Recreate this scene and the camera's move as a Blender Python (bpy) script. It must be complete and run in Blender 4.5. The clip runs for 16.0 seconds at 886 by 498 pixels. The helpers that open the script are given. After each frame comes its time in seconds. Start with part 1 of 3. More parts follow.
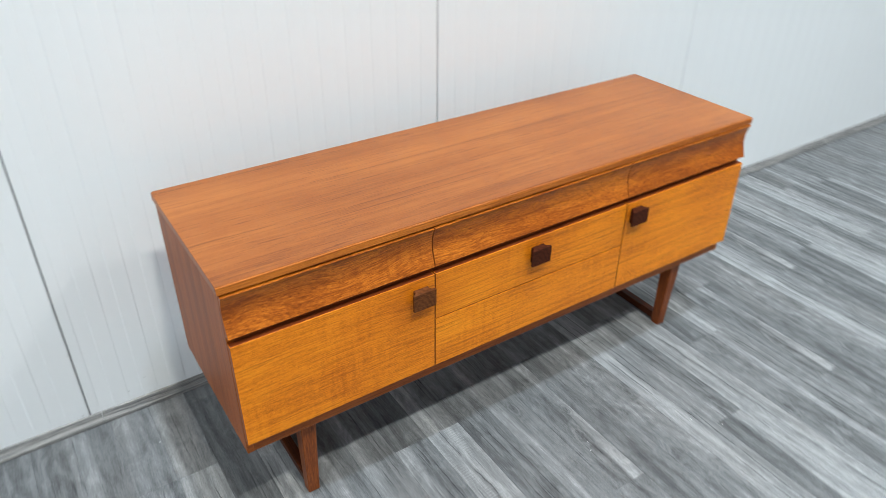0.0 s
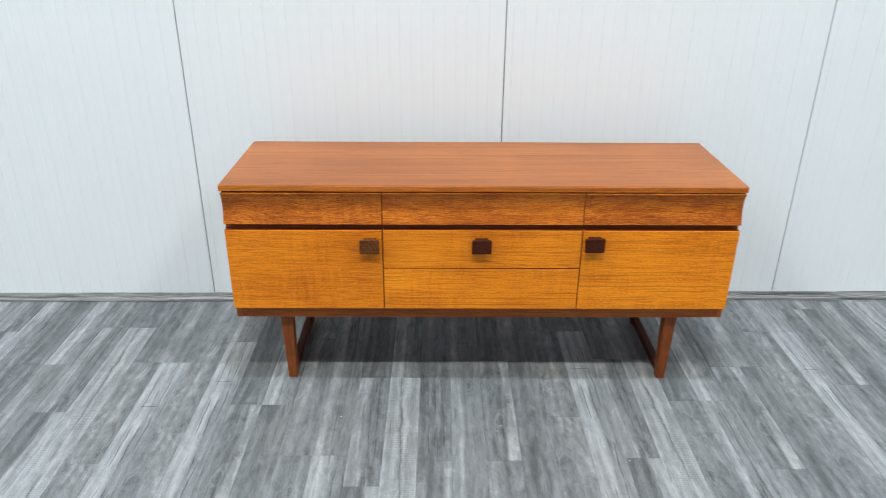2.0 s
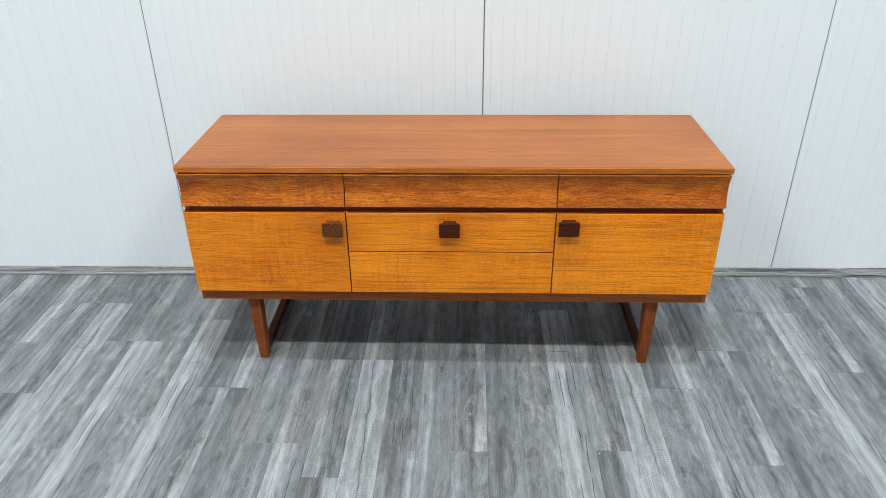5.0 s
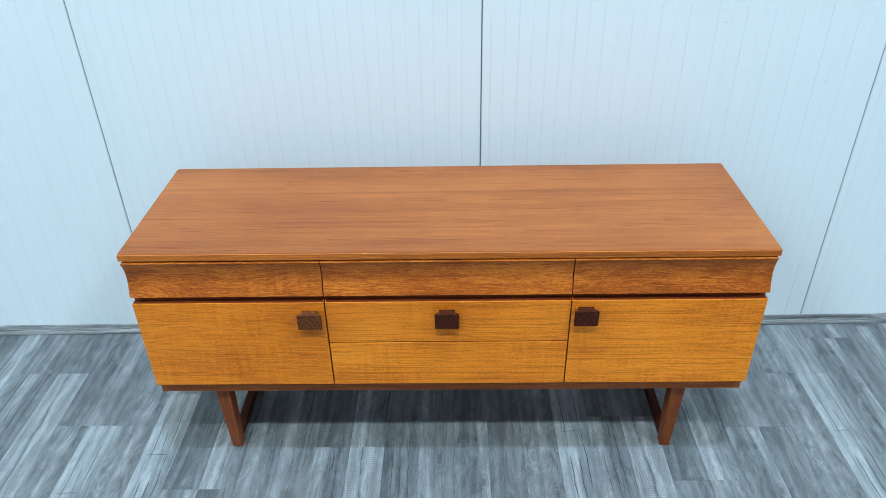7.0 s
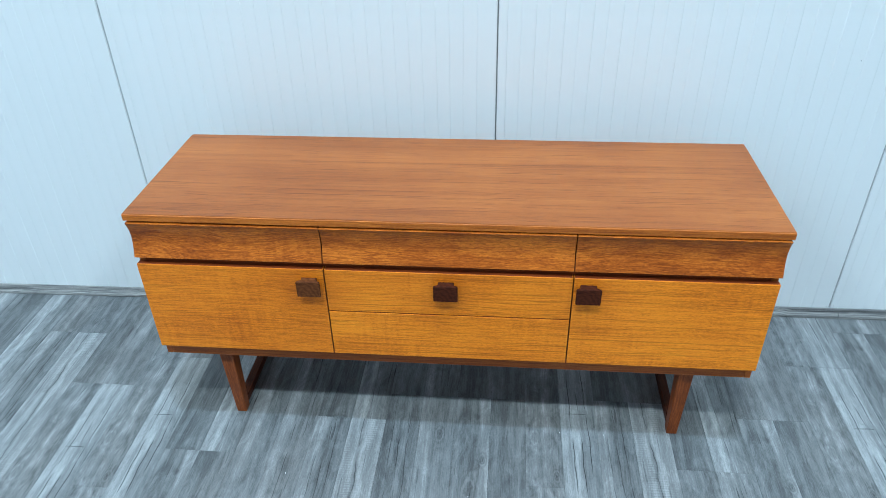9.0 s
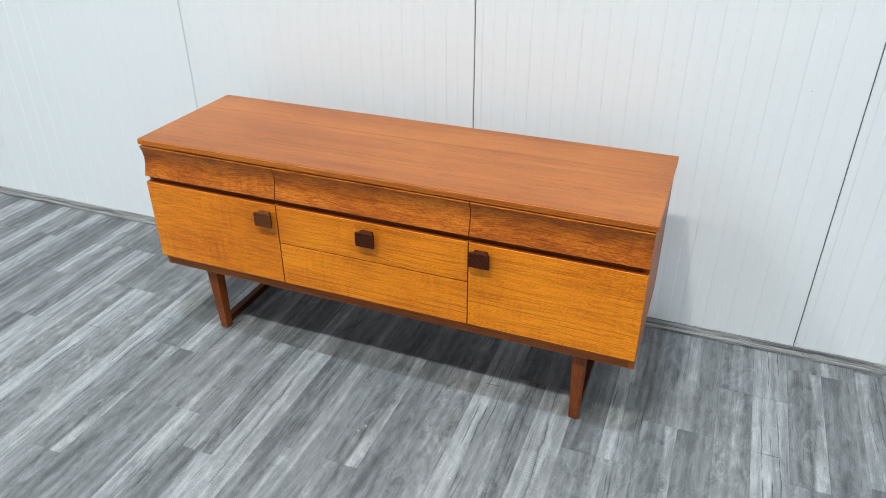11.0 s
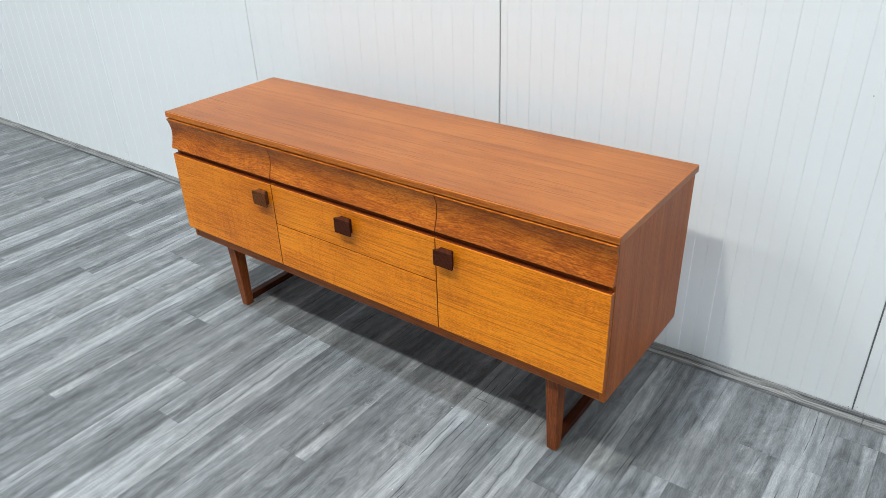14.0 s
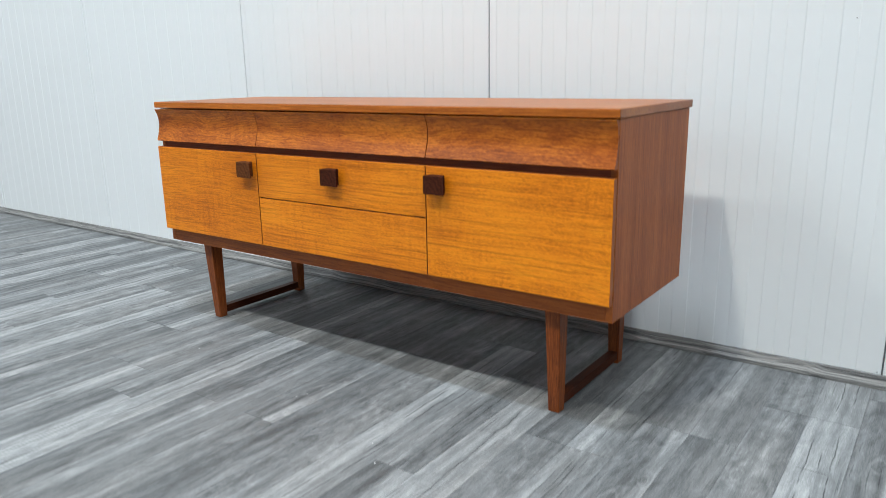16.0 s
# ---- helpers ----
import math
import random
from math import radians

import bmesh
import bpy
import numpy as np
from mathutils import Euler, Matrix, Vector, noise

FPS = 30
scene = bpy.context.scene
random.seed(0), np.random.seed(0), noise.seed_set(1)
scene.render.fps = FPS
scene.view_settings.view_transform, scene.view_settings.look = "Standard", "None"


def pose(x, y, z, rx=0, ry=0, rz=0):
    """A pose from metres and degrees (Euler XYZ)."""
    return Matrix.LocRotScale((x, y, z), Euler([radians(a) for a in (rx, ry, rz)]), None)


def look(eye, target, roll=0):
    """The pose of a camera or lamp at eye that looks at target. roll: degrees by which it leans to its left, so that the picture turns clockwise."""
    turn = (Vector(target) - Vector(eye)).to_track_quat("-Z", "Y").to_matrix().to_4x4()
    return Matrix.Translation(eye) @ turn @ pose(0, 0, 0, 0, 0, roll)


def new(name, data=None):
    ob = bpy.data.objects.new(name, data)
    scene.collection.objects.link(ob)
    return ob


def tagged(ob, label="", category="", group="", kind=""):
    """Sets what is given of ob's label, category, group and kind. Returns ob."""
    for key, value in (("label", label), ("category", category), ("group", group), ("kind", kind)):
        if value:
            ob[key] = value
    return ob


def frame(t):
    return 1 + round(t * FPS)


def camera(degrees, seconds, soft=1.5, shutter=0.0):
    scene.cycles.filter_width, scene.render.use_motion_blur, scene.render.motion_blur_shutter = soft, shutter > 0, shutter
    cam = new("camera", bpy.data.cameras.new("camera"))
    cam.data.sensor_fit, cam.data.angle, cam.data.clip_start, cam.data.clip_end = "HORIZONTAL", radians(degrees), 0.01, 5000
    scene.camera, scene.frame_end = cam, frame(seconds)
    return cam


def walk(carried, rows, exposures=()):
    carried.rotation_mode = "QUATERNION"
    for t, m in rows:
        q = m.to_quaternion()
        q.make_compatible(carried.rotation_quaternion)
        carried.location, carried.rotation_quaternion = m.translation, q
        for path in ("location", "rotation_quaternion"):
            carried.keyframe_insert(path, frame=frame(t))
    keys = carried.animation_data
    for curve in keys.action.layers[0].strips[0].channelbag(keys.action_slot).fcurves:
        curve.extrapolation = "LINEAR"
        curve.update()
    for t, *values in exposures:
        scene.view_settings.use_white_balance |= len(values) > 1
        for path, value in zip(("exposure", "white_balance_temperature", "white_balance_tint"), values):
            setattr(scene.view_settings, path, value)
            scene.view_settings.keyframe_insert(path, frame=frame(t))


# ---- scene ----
cam = camera(63.3, 16.0, soft=0.82, shutter=0.5)
PATH = [
    (0, (-1.081, -1.19, 1.546), (-0.142, 0.222, 0.486), 0.5),
    (0.5, (-0.881, -1.406, 1.513), (-0.238, 0.203, 0.514), 2.4),
    (1, (-0.685, -1.692, 1.511), (-0.271, 0.013, 0.551), 2.3),
    (1.5, (-0.409, -1.923, 1.492), (-0.197, -0.136, 0.619), 1.4),
    (2, (-0.136, -2.093, 1.498), (-0.126, -0.278, 0.658), 0.4),
    (2.5, (-0.044, -2.127, 1.483), (-0.025, -0.301, 0.666), -0.3),
    (3, (0.035, -2.048, 1.451), (-0.021, -0.221, 0.639), -0.5),
    (3.5, (0.042, -2.02, 1.45), (-0.024, -0.2, 0.623), -0.7),
    (3.7, (0.046, -2.014, 1.45), (-0.021, -0.202, 0.607), -0.8),
    (5.8, (0.057, -1.792, 1.675), (-0.011, -0.076, 0.649), -0.4),
    (6, (0.038, -1.728, 1.7), (0.003, -0.017, 0.665), -0.5),
    (6.5, (0.02, -1.574, 1.709), (0.014, 0.116, 0.64), -1.0),
    (7, (0.023, -1.485, 1.706), (-0.013, 0.198, 0.625), -1.1),
    (7.5, (0.023, -1.469, 1.681), (-0.015, 0.181, 0.55), -1.2),
    (8, (0.028, -1.465, 1.683), (-0.002, 0.168, 0.53), -1.2),
    (10.3, (0.536, -1.607, 1.609), (0.099, 0.05, 0.578), 0.2),
    (10.5, (0.623, -1.657, 1.608), (0.162, -0.005, 0.579), 0.6),
    (11, (0.897, -1.667, 1.601), (0.262, -0.061, 0.593), -0.1),
    (11.5, (1.114, -1.585, 1.572), (0.334, -0.034, 0.578), -0.4),
    (12, (1.147, -1.47, 1.527), (0.288, 0.073, 0.586), -1.7),
    (12.5, (1.216, -1.372, 1.487), (0.252, 0.086, 0.515), -2.4),
    (13, (1.322, -1.303, 1.481), (0.264, 0.081, 0.498), -2.2),
    (13.5, (1.35, -1.292, 1.477), (0.269, 0.087, 0.513), -2.6),
    (14, (1.343, -1.298, 1.48), (0.272, 0.084, 0.509), -2.1),
    (14.5, (1.339, -1.297, 1.472), (0.267, 0.083, 0.499), -2.0),
    (15, (1.349, -1.297, 1.427), (0.234, 0.1, 0.531), -1.3),
    (15.5, (1.381, -1.344, 1.142), (0.237, 0.145, 0.453), -1.3),
    (16, (1.399, -1.431, 0.826), (0.26, 0.141, 0.346), -1.0),
]
NEUTRAL, BLUE = (0.20, 6500, 10), (0.12, 5350, -1)
EXPOSURES = [(t, *(a + (b - a) * k for a, b in zip(NEUTRAL, BLUE))) for t, k in ((0, 0), (6.0, 0), (6.25, 0.45), (6.5, 0.85), (7.0, 0.95), (8.0, 1.0), (9.6, 1.0), (10.3, 0.45), (10.5, 0.2), (10.75, 0.03), (11.0, 0), (16, 0))]
walk(cam, [(t, look(eye, target, roll)) for t, eye, target, roll in PATH], EXPOSURES)

# ---- light: high lamps of a tall white hall ----
world = bpy.data.worlds.new("hall_air")
world.use_nodes = True
world.node_tree.nodes["Background"].inputs[0].default_value = (0.8, 0.9, 1.0, 1)
world.node_tree.nodes["Background"].inputs[1].default_value = 0.012
scene.world = world


WARM, PALE, COOL, BLUISH = (1.0, 0.995, 0.91), (0.94, 1.0, 1.0), (0.85, 1.0, 1.13), (0.87, 1.0, 1.10)


def high_lamp(x, y, z, watts, size, color):
    data = bpy.data.lights.new("high_lamp", "AREA")
    data.shape, data.size, data.energy, data.color = "DISK", size, watts, color
    ob = new("high_lamp", data)
    ob.matrix_world = pose(x, y, z)
    return ob


high_lamp(-0.5, -3.5, 7.5, 265, 0.36, WARM)
high_lamp(-5.4, -3.6, 7.5, 265, 0.5, PALE)
high_lamp(5.0, -3.6, 7.5, 300, 0.55, PALE)
high_lamp(0.2, -1.25, 7.5, 262, 0.5, COOL)
high_lamp(-8.4, -10.2, 7.5, 440, 4.0, BLUISH)
high_lamp(6.8, -10.2, 7.5, 190, 2.6, BLUISH)


# ---- materials ----
class Nodes:
    """A short way to write node trees."""

    def __init__(self, name):
        self.mat = bpy.data.materials.new(name)
        self.mat.use_nodes = True
        self.tree = self.mat.node_tree
        self.shader = self.tree.nodes["Principled BSDF"]

    def put(self, socket, value):
        if isinstance(value, bpy.types.NodeSocket):
            self.tree.links.new(value, socket)
        else:
            socket.default_value = value

    def node(self, kind, out=0, settings=None, **inputs):
        n = self.tree.nodes.new(kind)
        settings = settings or {}
        if "operation" in settings:
            n.operation = settings["operation"]
        if "use_clamp" in settings:
            n.use_clamp = settings["use_clamp"]
        if "wave_type" in settings:
            n.wave_type = settings["wave_type"]
        if "rings_direction" in settings:
            n.rings_direction = settings["rings_direction"]
        if "bands_direction" in settings:
            n.bands_direction = settings["bands_direction"]
        for k, v in inputs.items():
            self.put(n.inputs[int(k[1:])] if k[0] == "i" and k[1:].isdigit() else n.inputs[k], v)
        return n.outputs[out]

    def math(self, op, a, b=0.0, c=0.0, clamp=False):
        return self.node("ShaderNodeMath", 0, {"operation": op, "use_clamp": clamp}, i0=a, i1=b, i2=c)

    def vmath(self, op, a, b):
        return self.node("ShaderNodeVectorMath", 0, {"operation": op}, i0=a, i1=b)

    def noise(self, vector, scale=1.0, detail=3.0, rough=0.55, distortion=0.0):
        return self.node("ShaderNodeTexNoise", 0, None, Vector=vector, Scale=scale, Detail=detail, Roughness=rough, Distortion=distortion)

    def ramp(self, fac, *stops):
        n = self.tree.nodes.new("ShaderNodeValToRGB")
        els = n.color_ramp.elements
        while len(els) < len(stops):
            els.new(0.5)
        for el, (at, col) in zip(els, stops):
            el.position, el.color = at, (*col, 1)
        self.tree.links.new(fac, n.inputs[0])
        return n.outputs[0]

    def mix(self, fac, a, b, blend="MIX"):
        n = self.tree.nodes.new("ShaderNodeMix")
        n.data_type, n.blend_type = "RGBA", blend
        self.put(n.inputs[0], fac), self.put(n.inputs[6], a), self.put(n.inputs[7], b)
        return n.outputs[2]

    def span(self, v, a, b, c=0.0, d=1.0):
        return self.node("ShaderNodeMapRange", 0, None, i0=v, i1=a, i2=b, i3=c, i4=d)

    def done(self, color, rough, bump=None, strength=0.2, distance=0.001, **more):
        self.put(self.shader.inputs["Base Color"], color)
        self.put(self.shader.inputs["Roughness"], rough)
        for k, v in more.items():
            self.put(self.shader.inputs[k.replace("_", " ")], v)
        if bump is not None:
            self.put(self.shader.inputs["Normal"], self.node("ShaderNodeBump", 0, None, Strength=strength, Distance=distance, Height=bump))
        return self.mat


def wood(name, dark, mid, light, along="x", figure=0.0, lines=0.5, rough=0.38, band=1.0, growth_lines=0.35, shine=0.28, curl=0.0, patch=0.0, crisp=1.3, pull_grime_shade=(), sweep=0.0, rifts=0.6, rift=(1.6, 105), bands=24, lengths=1.2, thin=230, spread=(2.6, 8.5), arches=(), specks=0.45):
    """Oiled veneer: broad bands, growth lines and fibres along the grain, short dark pores, cross curl, redder patches, and optional swirling figure."""
    n = Nodes(name)
    where = n.node("ShaderNodeNewGeometry")
    seed = n.math("MULTIPLY", n.node("ShaderNodeObjectInfo", 5), 37.0)
    p = n.vmath("ADD", where, n.node("ShaderNodeCombineXYZ", 0, None, X=seed, Y=seed, Z=seed))
    long = 3.0 if figure else 1.0
    flat = p

    def stretched(v, a, b):
        return n.vmath("MULTIPLY", v, {"x": (a, b, b), "y": (b, a, b), "z": (b, b, a)}[along])

    def about(v, amount):
        return n.math("MULTIPLY", n.math("SUBTRACT", v, 0.5), amount)

    if figure:
        bend = n.noise(n.vmath("MULTIPLY", p, (3.6, 6, 6)), 1.0, 2.0, 0.5)
        shift = about(bend, figure)
        p = n.vmath("ADD", p, n.node("ShaderNodeCombineXYZ", 0, None, X=0.0, Y=0.0, Z=shift))
    else:
        sway = n.math("MULTIPLY", n.noise(p, 1.7, 1.0, 0.5), 0.03)
        p = n.vmath("ADD", p, n.node("ShaderNodeCombineXYZ", 0, None, X=sway, Y=sway, Z=sway))
    broad = n.noise(stretched(p, 0.7 * long, bands), 1.0, 3.0, 0.6)
    fibre = n.noise(stretched(p, 10.0 * long, 400), 1.0, 2.0, 0.6)
    line = n.noise(stretched(p, lengths * long, thin), 1.0, 2.0, 0.6)
    stroke = n.noise(stretched(p, 3.0 * long, 330), 1.0, 1.0, 0.5)
    pore = n.noise(stretched(p, 22 * long, 480), 1.0, 1.0, 0.5)
    close = n.noise(stretched(p, *rift), 1.0, 3.0, 0.65)
    cloud = n.noise(flat, 3.2, 3.0, 0.55)
    speck = n.noise(stretched(flat, 110 if along == "x" else 60, 330), 1.0, 2.0, 0.6)
    tone = n.math("ADD", n.math("ADD", about(broad, band), about(fibre, crisp)), about(speck, crisp * specks))
    tone = n.math("ADD", tone, about(close, rifts))
    tone = n.math("ADD", n.math("ADD", tone, 0.5), about(cloud, 0.5))
    if sweep:
        tone = n.math("ADD", tone, about(n.noise(stretched(flat, *spread), 1.0, 3.0, 0.55, 0.9 if figure else 0.4), sweep))
    if curl:
        ripple = n.noise(stretched(flat, 75, 9), 1.0, 3.0, 0.6)
        where_curl = n.span(n.noise(flat, 4.3, 2.0, 0.5), 0.45, 0.62)
        tone = n.math("ADD", tone, n.math("MULTIPLY", about(ripple, curl), where_curl))
    for x0, z0, reach in arches:
        # the veneer was cut near the heart: the grain arches round one spot
        away = n.node("ShaderNodeVectorMath", 1, {"operation": "LENGTH"}, i0=n.vmath("MULTIPLY", n.vmath("SUBTRACT", where, (x0, 0.0, z0)), (1.0, 0.0, 1.9)))
        bent = n.math("ADD", away, about(n.noise(flat, 14.0, 3.0, 0.6), 0.09))
        arch = n.math("SINE", n.math("MULTIPLY", bent, 340.0))
        tone = n.math("ADD", tone, n.math("MULTIPLY", n.math("MULTIPLY", arch, n.span(away, 0.03, reach, 1.0, 0.0)), 0.12))
    color = n.ramp(tone, (0.12, dark), (0.5, mid), (0.88, light))
    if patch:
        spread = n.noise(stretched(flat, 4.0, 11), 1.0, 4.0, 0.6, 0.6)
        color = n.mix(n.span(spread, 0.50, 0.72, 0.0, patch), color, n.mix(1.0, color, (0.72, 0.58, 0.5, 1), "MULTIPLY"))
    for spot in pull_grime_shade:
        # grime from long use and the pulls' own shade, both put into the colour
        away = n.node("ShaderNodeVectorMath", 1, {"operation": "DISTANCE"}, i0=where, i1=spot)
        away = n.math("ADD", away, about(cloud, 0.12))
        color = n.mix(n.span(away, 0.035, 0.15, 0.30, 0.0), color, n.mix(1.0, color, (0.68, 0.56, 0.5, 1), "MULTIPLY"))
    dash = n.span(pore, 0.60, 0.64)
    growth = n.span(line, 0.595, 0.63)
    short = n.span(stroke, 0.62, 0.66)
    deep = (dark[0] * 0.6, dark[1] * 0.46, dark[2] * 0.45, 1)
    color = n.mix(n.math("MULTIPLY", growth, growth_lines), color, deep)
    color = n.mix(n.math("MULTIPLY", n.math("MAXIMUM", short, dash), lines * 0.8), color, deep)
    color = n.mix(1.0, color, n.node("ShaderNodeObjectInfo", 1), "MULTIPLY")
    gloss = n.math("ADD", rough, about(fibre, 0.2))
    return n.done(color, gloss, n.math("SUBTRACT", fibre, dash), 0.12, 0.0004, Specular_IOR_Level=shine)


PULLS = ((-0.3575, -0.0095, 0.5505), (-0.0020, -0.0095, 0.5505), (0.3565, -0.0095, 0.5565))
TEAK_TOP = wood("teak_top", (0.18, 0.045, 0.007), (0.33, 0.098, 0.018), (0.46, 0.158, 0.032), lines=0.10, rough=0.37, band=0.8, growth_lines=0.62, shine=0.34, crisp=0.6, sweep=0.2, rifts=0.45, rift=(0.45, 70), bands=9, lengths=0.22, thin=300)
TEAK_DOOR = wood("golden_teak", (0.45, 0.104, 0.004), (0.81, 0.236, 0.008), (0.95, 0.332, 0.016), lines=0.28, band=0.5, growth_lines=0.42, curl=0.5, patch=0.38, crisp=0.8, sweep=0.3, rifts=0.42, specks=0.95, rift=(9.0, 280), bands=18, lengths=0.35, thin=260, pull_grime_shade=PULLS)
TEAK_DRAWER = wood("figured_teak", (0.24, 0.052, 0.005), (0.46, 0.116, 0.010), (0.66, 0.196, 0.017), figure=0.075, lines=0.6, band=0.9, growth_lines=0.42, curl=0.4, patch=0.55, crisp=1.1, sweep=0.75, rifts=0.5, rift=(15, 170), spread=(8, 20), specks=0.8, arches=((-0.79, 0.615, 0.24), (0.69, 0.60, 0.16), (-0.24, 0.60, 0.12)))
TEAK_SIDE = wood("brown_teak_side", (0.215, 0.053, 0.012), (0.335, 0.090, 0.020), (0.43, 0.126, 0.032), along="z", lines=0.3, rough=0.46, shine=0.18, growth_lines=0.3)
AFRORMOSIA_LEG = wood("red_brown_leg", (0.12, 0.026, 0.005), (0.215, 0.051, 0.010), (0.31, 0.083, 0.017), along="z", lines=0.4, rough=0.45)
BASE_RAIL = wood("red_brown_rail", (0.20, 0.045, 0.007), (0.325, 0.082, 0.013), (0.43, 0.122, 0.022), lines=0.3)
# dark foot rail wood, deepened further for the shadow under the carcase
SLED_SHADED = wood("shaded_red_brown_sled", (0.030, 0.006, 0.002), (0.062, 0.014, 0.004), (0.10, 0.025, 0.007), along="y", lines=0.3, rough=0.5, shine=0.15)
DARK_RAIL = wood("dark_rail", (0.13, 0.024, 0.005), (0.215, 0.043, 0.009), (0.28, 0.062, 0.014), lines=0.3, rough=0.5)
EDGE = wood("lid_edge", (0.30, 0.074, 0.009), (0.50, 0.142, 0.016), (0.65, 0.205, 0.028), lines=0.35)


def knob_wood(name, dark, light, rings):
    n = Nodes(name)
    p = n.vmath("ADD", n.node("ShaderNodeTexCoord", 3), (0.012, 0.0, 0.02))
    turn = n.node("ShaderNodeTexWave", 1, {"wave_type": "RINGS", "rings_direction": "Y"}, Vector=p, Scale=30.0, Distortion=11.0, Detail=3.0)
    grain = n.noise(n.vmath("MULTIPLY", p, (60, 60, 400)), 1.0, 4.0, 0.6)
    tone = n.math("ADD", n.math("MULTIPLY", turn, rings), n.math("MULTIPLY", grain, 1 - rings))
    return n.done(n.ramp(tone, (0.25, dark), (0.8, light)), 0.62, grain, 0.15, 0.0005, Specular_IOR_Level=0.08)


KNOB_DARK = knob_wood("dark_rosewood", (0.020, 0.005, 0.003), (0.095, 0.024, 0.010), 0.16)
KNOB_RINGED = knob_wood("ringed_rosewood", (0.050, 0.015, 0.006), (0.19, 0.064, 0.020), 0.17)


def plank_material(name, cracks=0.0, cut=0.0, rungs=0.0, cloud=1.0, knots=(), streaks=0.4):
    """Printed grey wood. The object's colour holds the tone of the strip's two sides, how sharply they part, and where; its origin is the strip's far end."""
    n = Nodes(name)
    info = n.tree.nodes.new("ShaderNodeObjectInfo")
    split = n.tree.nodes.new("ShaderNodeSeparateColor")
    n.tree.links.new(info.outputs["Color"], split.inputs[0])
    one_side, other_side, seed = split.outputs
    local = n.node("ShaderNodeTexCoord", 3)
    apart = n.tree.nodes.new("ShaderNodeSeparateXYZ")
    n.put(apart.inputs[0], local)
    lx, ly = apart.outputs[0], apart.outputs[1]
    shift = n.math("MULTIPLY", seed, 61.0)
    p = n.vmath("ADD", local, n.node("ShaderNodeCombineXYZ", 0, None, X=shift, Y=shift, Z=0.0))

    def noise(v, a, b, detail=2.0, rough=0.55, distortion=0.0):
        return n.noise(n.vmath("MULTIPLY", v, (a, b, 1)), 1.0, detail, rough, distortion)

    def about(v, amount):
        return n.math("MULTIPLY", n.math("SUBTRACT", v, 0.5), amount)

    def total(*some):
        v = some[0]
        for other in some[1:]:
            v = n.math("ADD", v, other)
        return v

    wander = about(noise(p, 6.0, 2.2, 3.0), 0.03)
    q = n.vmath("ADD", p, n.node("ShaderNodeCombineXYZ", 0, None, X=wander, Y=0.0, Z=0.0))
    # two tones part along a line that wanders down the strip
    place = total(n.math("MULTIPLY", n.math("SUBTRACT", info.outputs["Alpha"], 0.5), 0.106), about(noise(p, 0.5, 2.4, 1.0, 0.5), 0.05), about(noise(p, 60.0, 9.0, 2.0), 0.012))
    side = n.span(n.math("SUBTRACT", lx, place), -0.005, 0.005)
    v = total(one_side, n.math("MULTIPLY", side, n.math("SUBTRACT", other_side, one_side)))
    mid = noise(q, 70, 5.0, 4.0, 0.65)
    v = total(
        v,
        about(noise(q, 17, 1.6, 3.0, 0.55), 0.42),
        about(mid, 0.16 + 0.2 * streaks),
        about(noise(q, 240, 11, 3.0, 0.7), 0.40),
        about(noise(q, 430, 26, 3.0, 0.7), 0.34),
        about(n.span(noise(p, 26, 10, 5.0, 0.68, 1.0), 0.28, 0.72), 0.30 * cloud),
        about(noise(p, 280, 120, 3.0, 0.7), 0.30),
        about(n.node("ShaderNodeTexWave", 1, {"wave_type": "BANDS", "bands_direction": "X"}, Vector=n.vmath("MULTIPLY", q, (1, 0.09, 1)), Scale=9.0, Distortion=7.0, Detail=3.0), 0.10),
    )
    dark = n.math("MULTIPLY", n.span(noise(q, 170, 6, 1.0, 0.5), 0.64, 0.68), n.span(noise(p, 14, 4, 2.0, 0.6), 0.44, 0.58))
    dark = n.math("MULTIPLY", dark, 0.10 + 0.25 * streaks)
    if cracks:
        # long drying cracks that lean a little across the strip, broken by noise
        for x0, lean, low, high in ((-0.022, 0.020, -0.62, -0.10), (0.003, 0.028, -0.75, -0.16), (0.026, 0.024, -0.50, -0.06), (0.034, -0.015, -1.10, -0.66), (-0.014, 0.012, -1.16, -0.80)):
            off = total(lx, -x0, n.math("MULTIPLY", n.math("ADD", ly, 0.3), lean), about(noise(p, 8, 9.0, 3.0, 0.6), 0.014))
            line = n.span(n.math("ABSOLUTE", off), 0.0004, 0.0019, 1.0, 0.0)
            inside = n.math("MULTIPLY", n.span(ly, low, low + 0.05), n.span(ly, high - 0.04, high, 1.0, 0.0))
            broken = n.span(noise(p, 11, 9, 2.0, 0.6), 0.36, 0.50)
            dark = n.math("MAXIMUM", dark, n.math("MULTIPLY", n.math("MULTIPLY", line, inside), n.math("MULTIPLY", broken, cracks)))
    if cut:
        # one saw cut across, and two short nicks
        for y0, x0, x1 in ((-cut, -0.04, 0.03), (-cut + 0.018, -0.01, 0.004), (-cut - 0.125, 0.020, 0.036)):
            off = total(ly, -y0, about(noise(p, 30, 3, 1.0), 0.004))
            line = n.span(n.math("ABSOLUTE", off), 0.0005, 0.0018, 1.0, 0.0)
            inside = n.math("MULTIPLY", n.span(lx, x0, x0 + 0.012), n.span(lx, x1 - 0.012, x1, 1.0, 0.0))
            dark = n.math("MAXIMUM", dark, n.math("MULTIPLY", n.math("MULTIPLY", line, inside), 0.55))
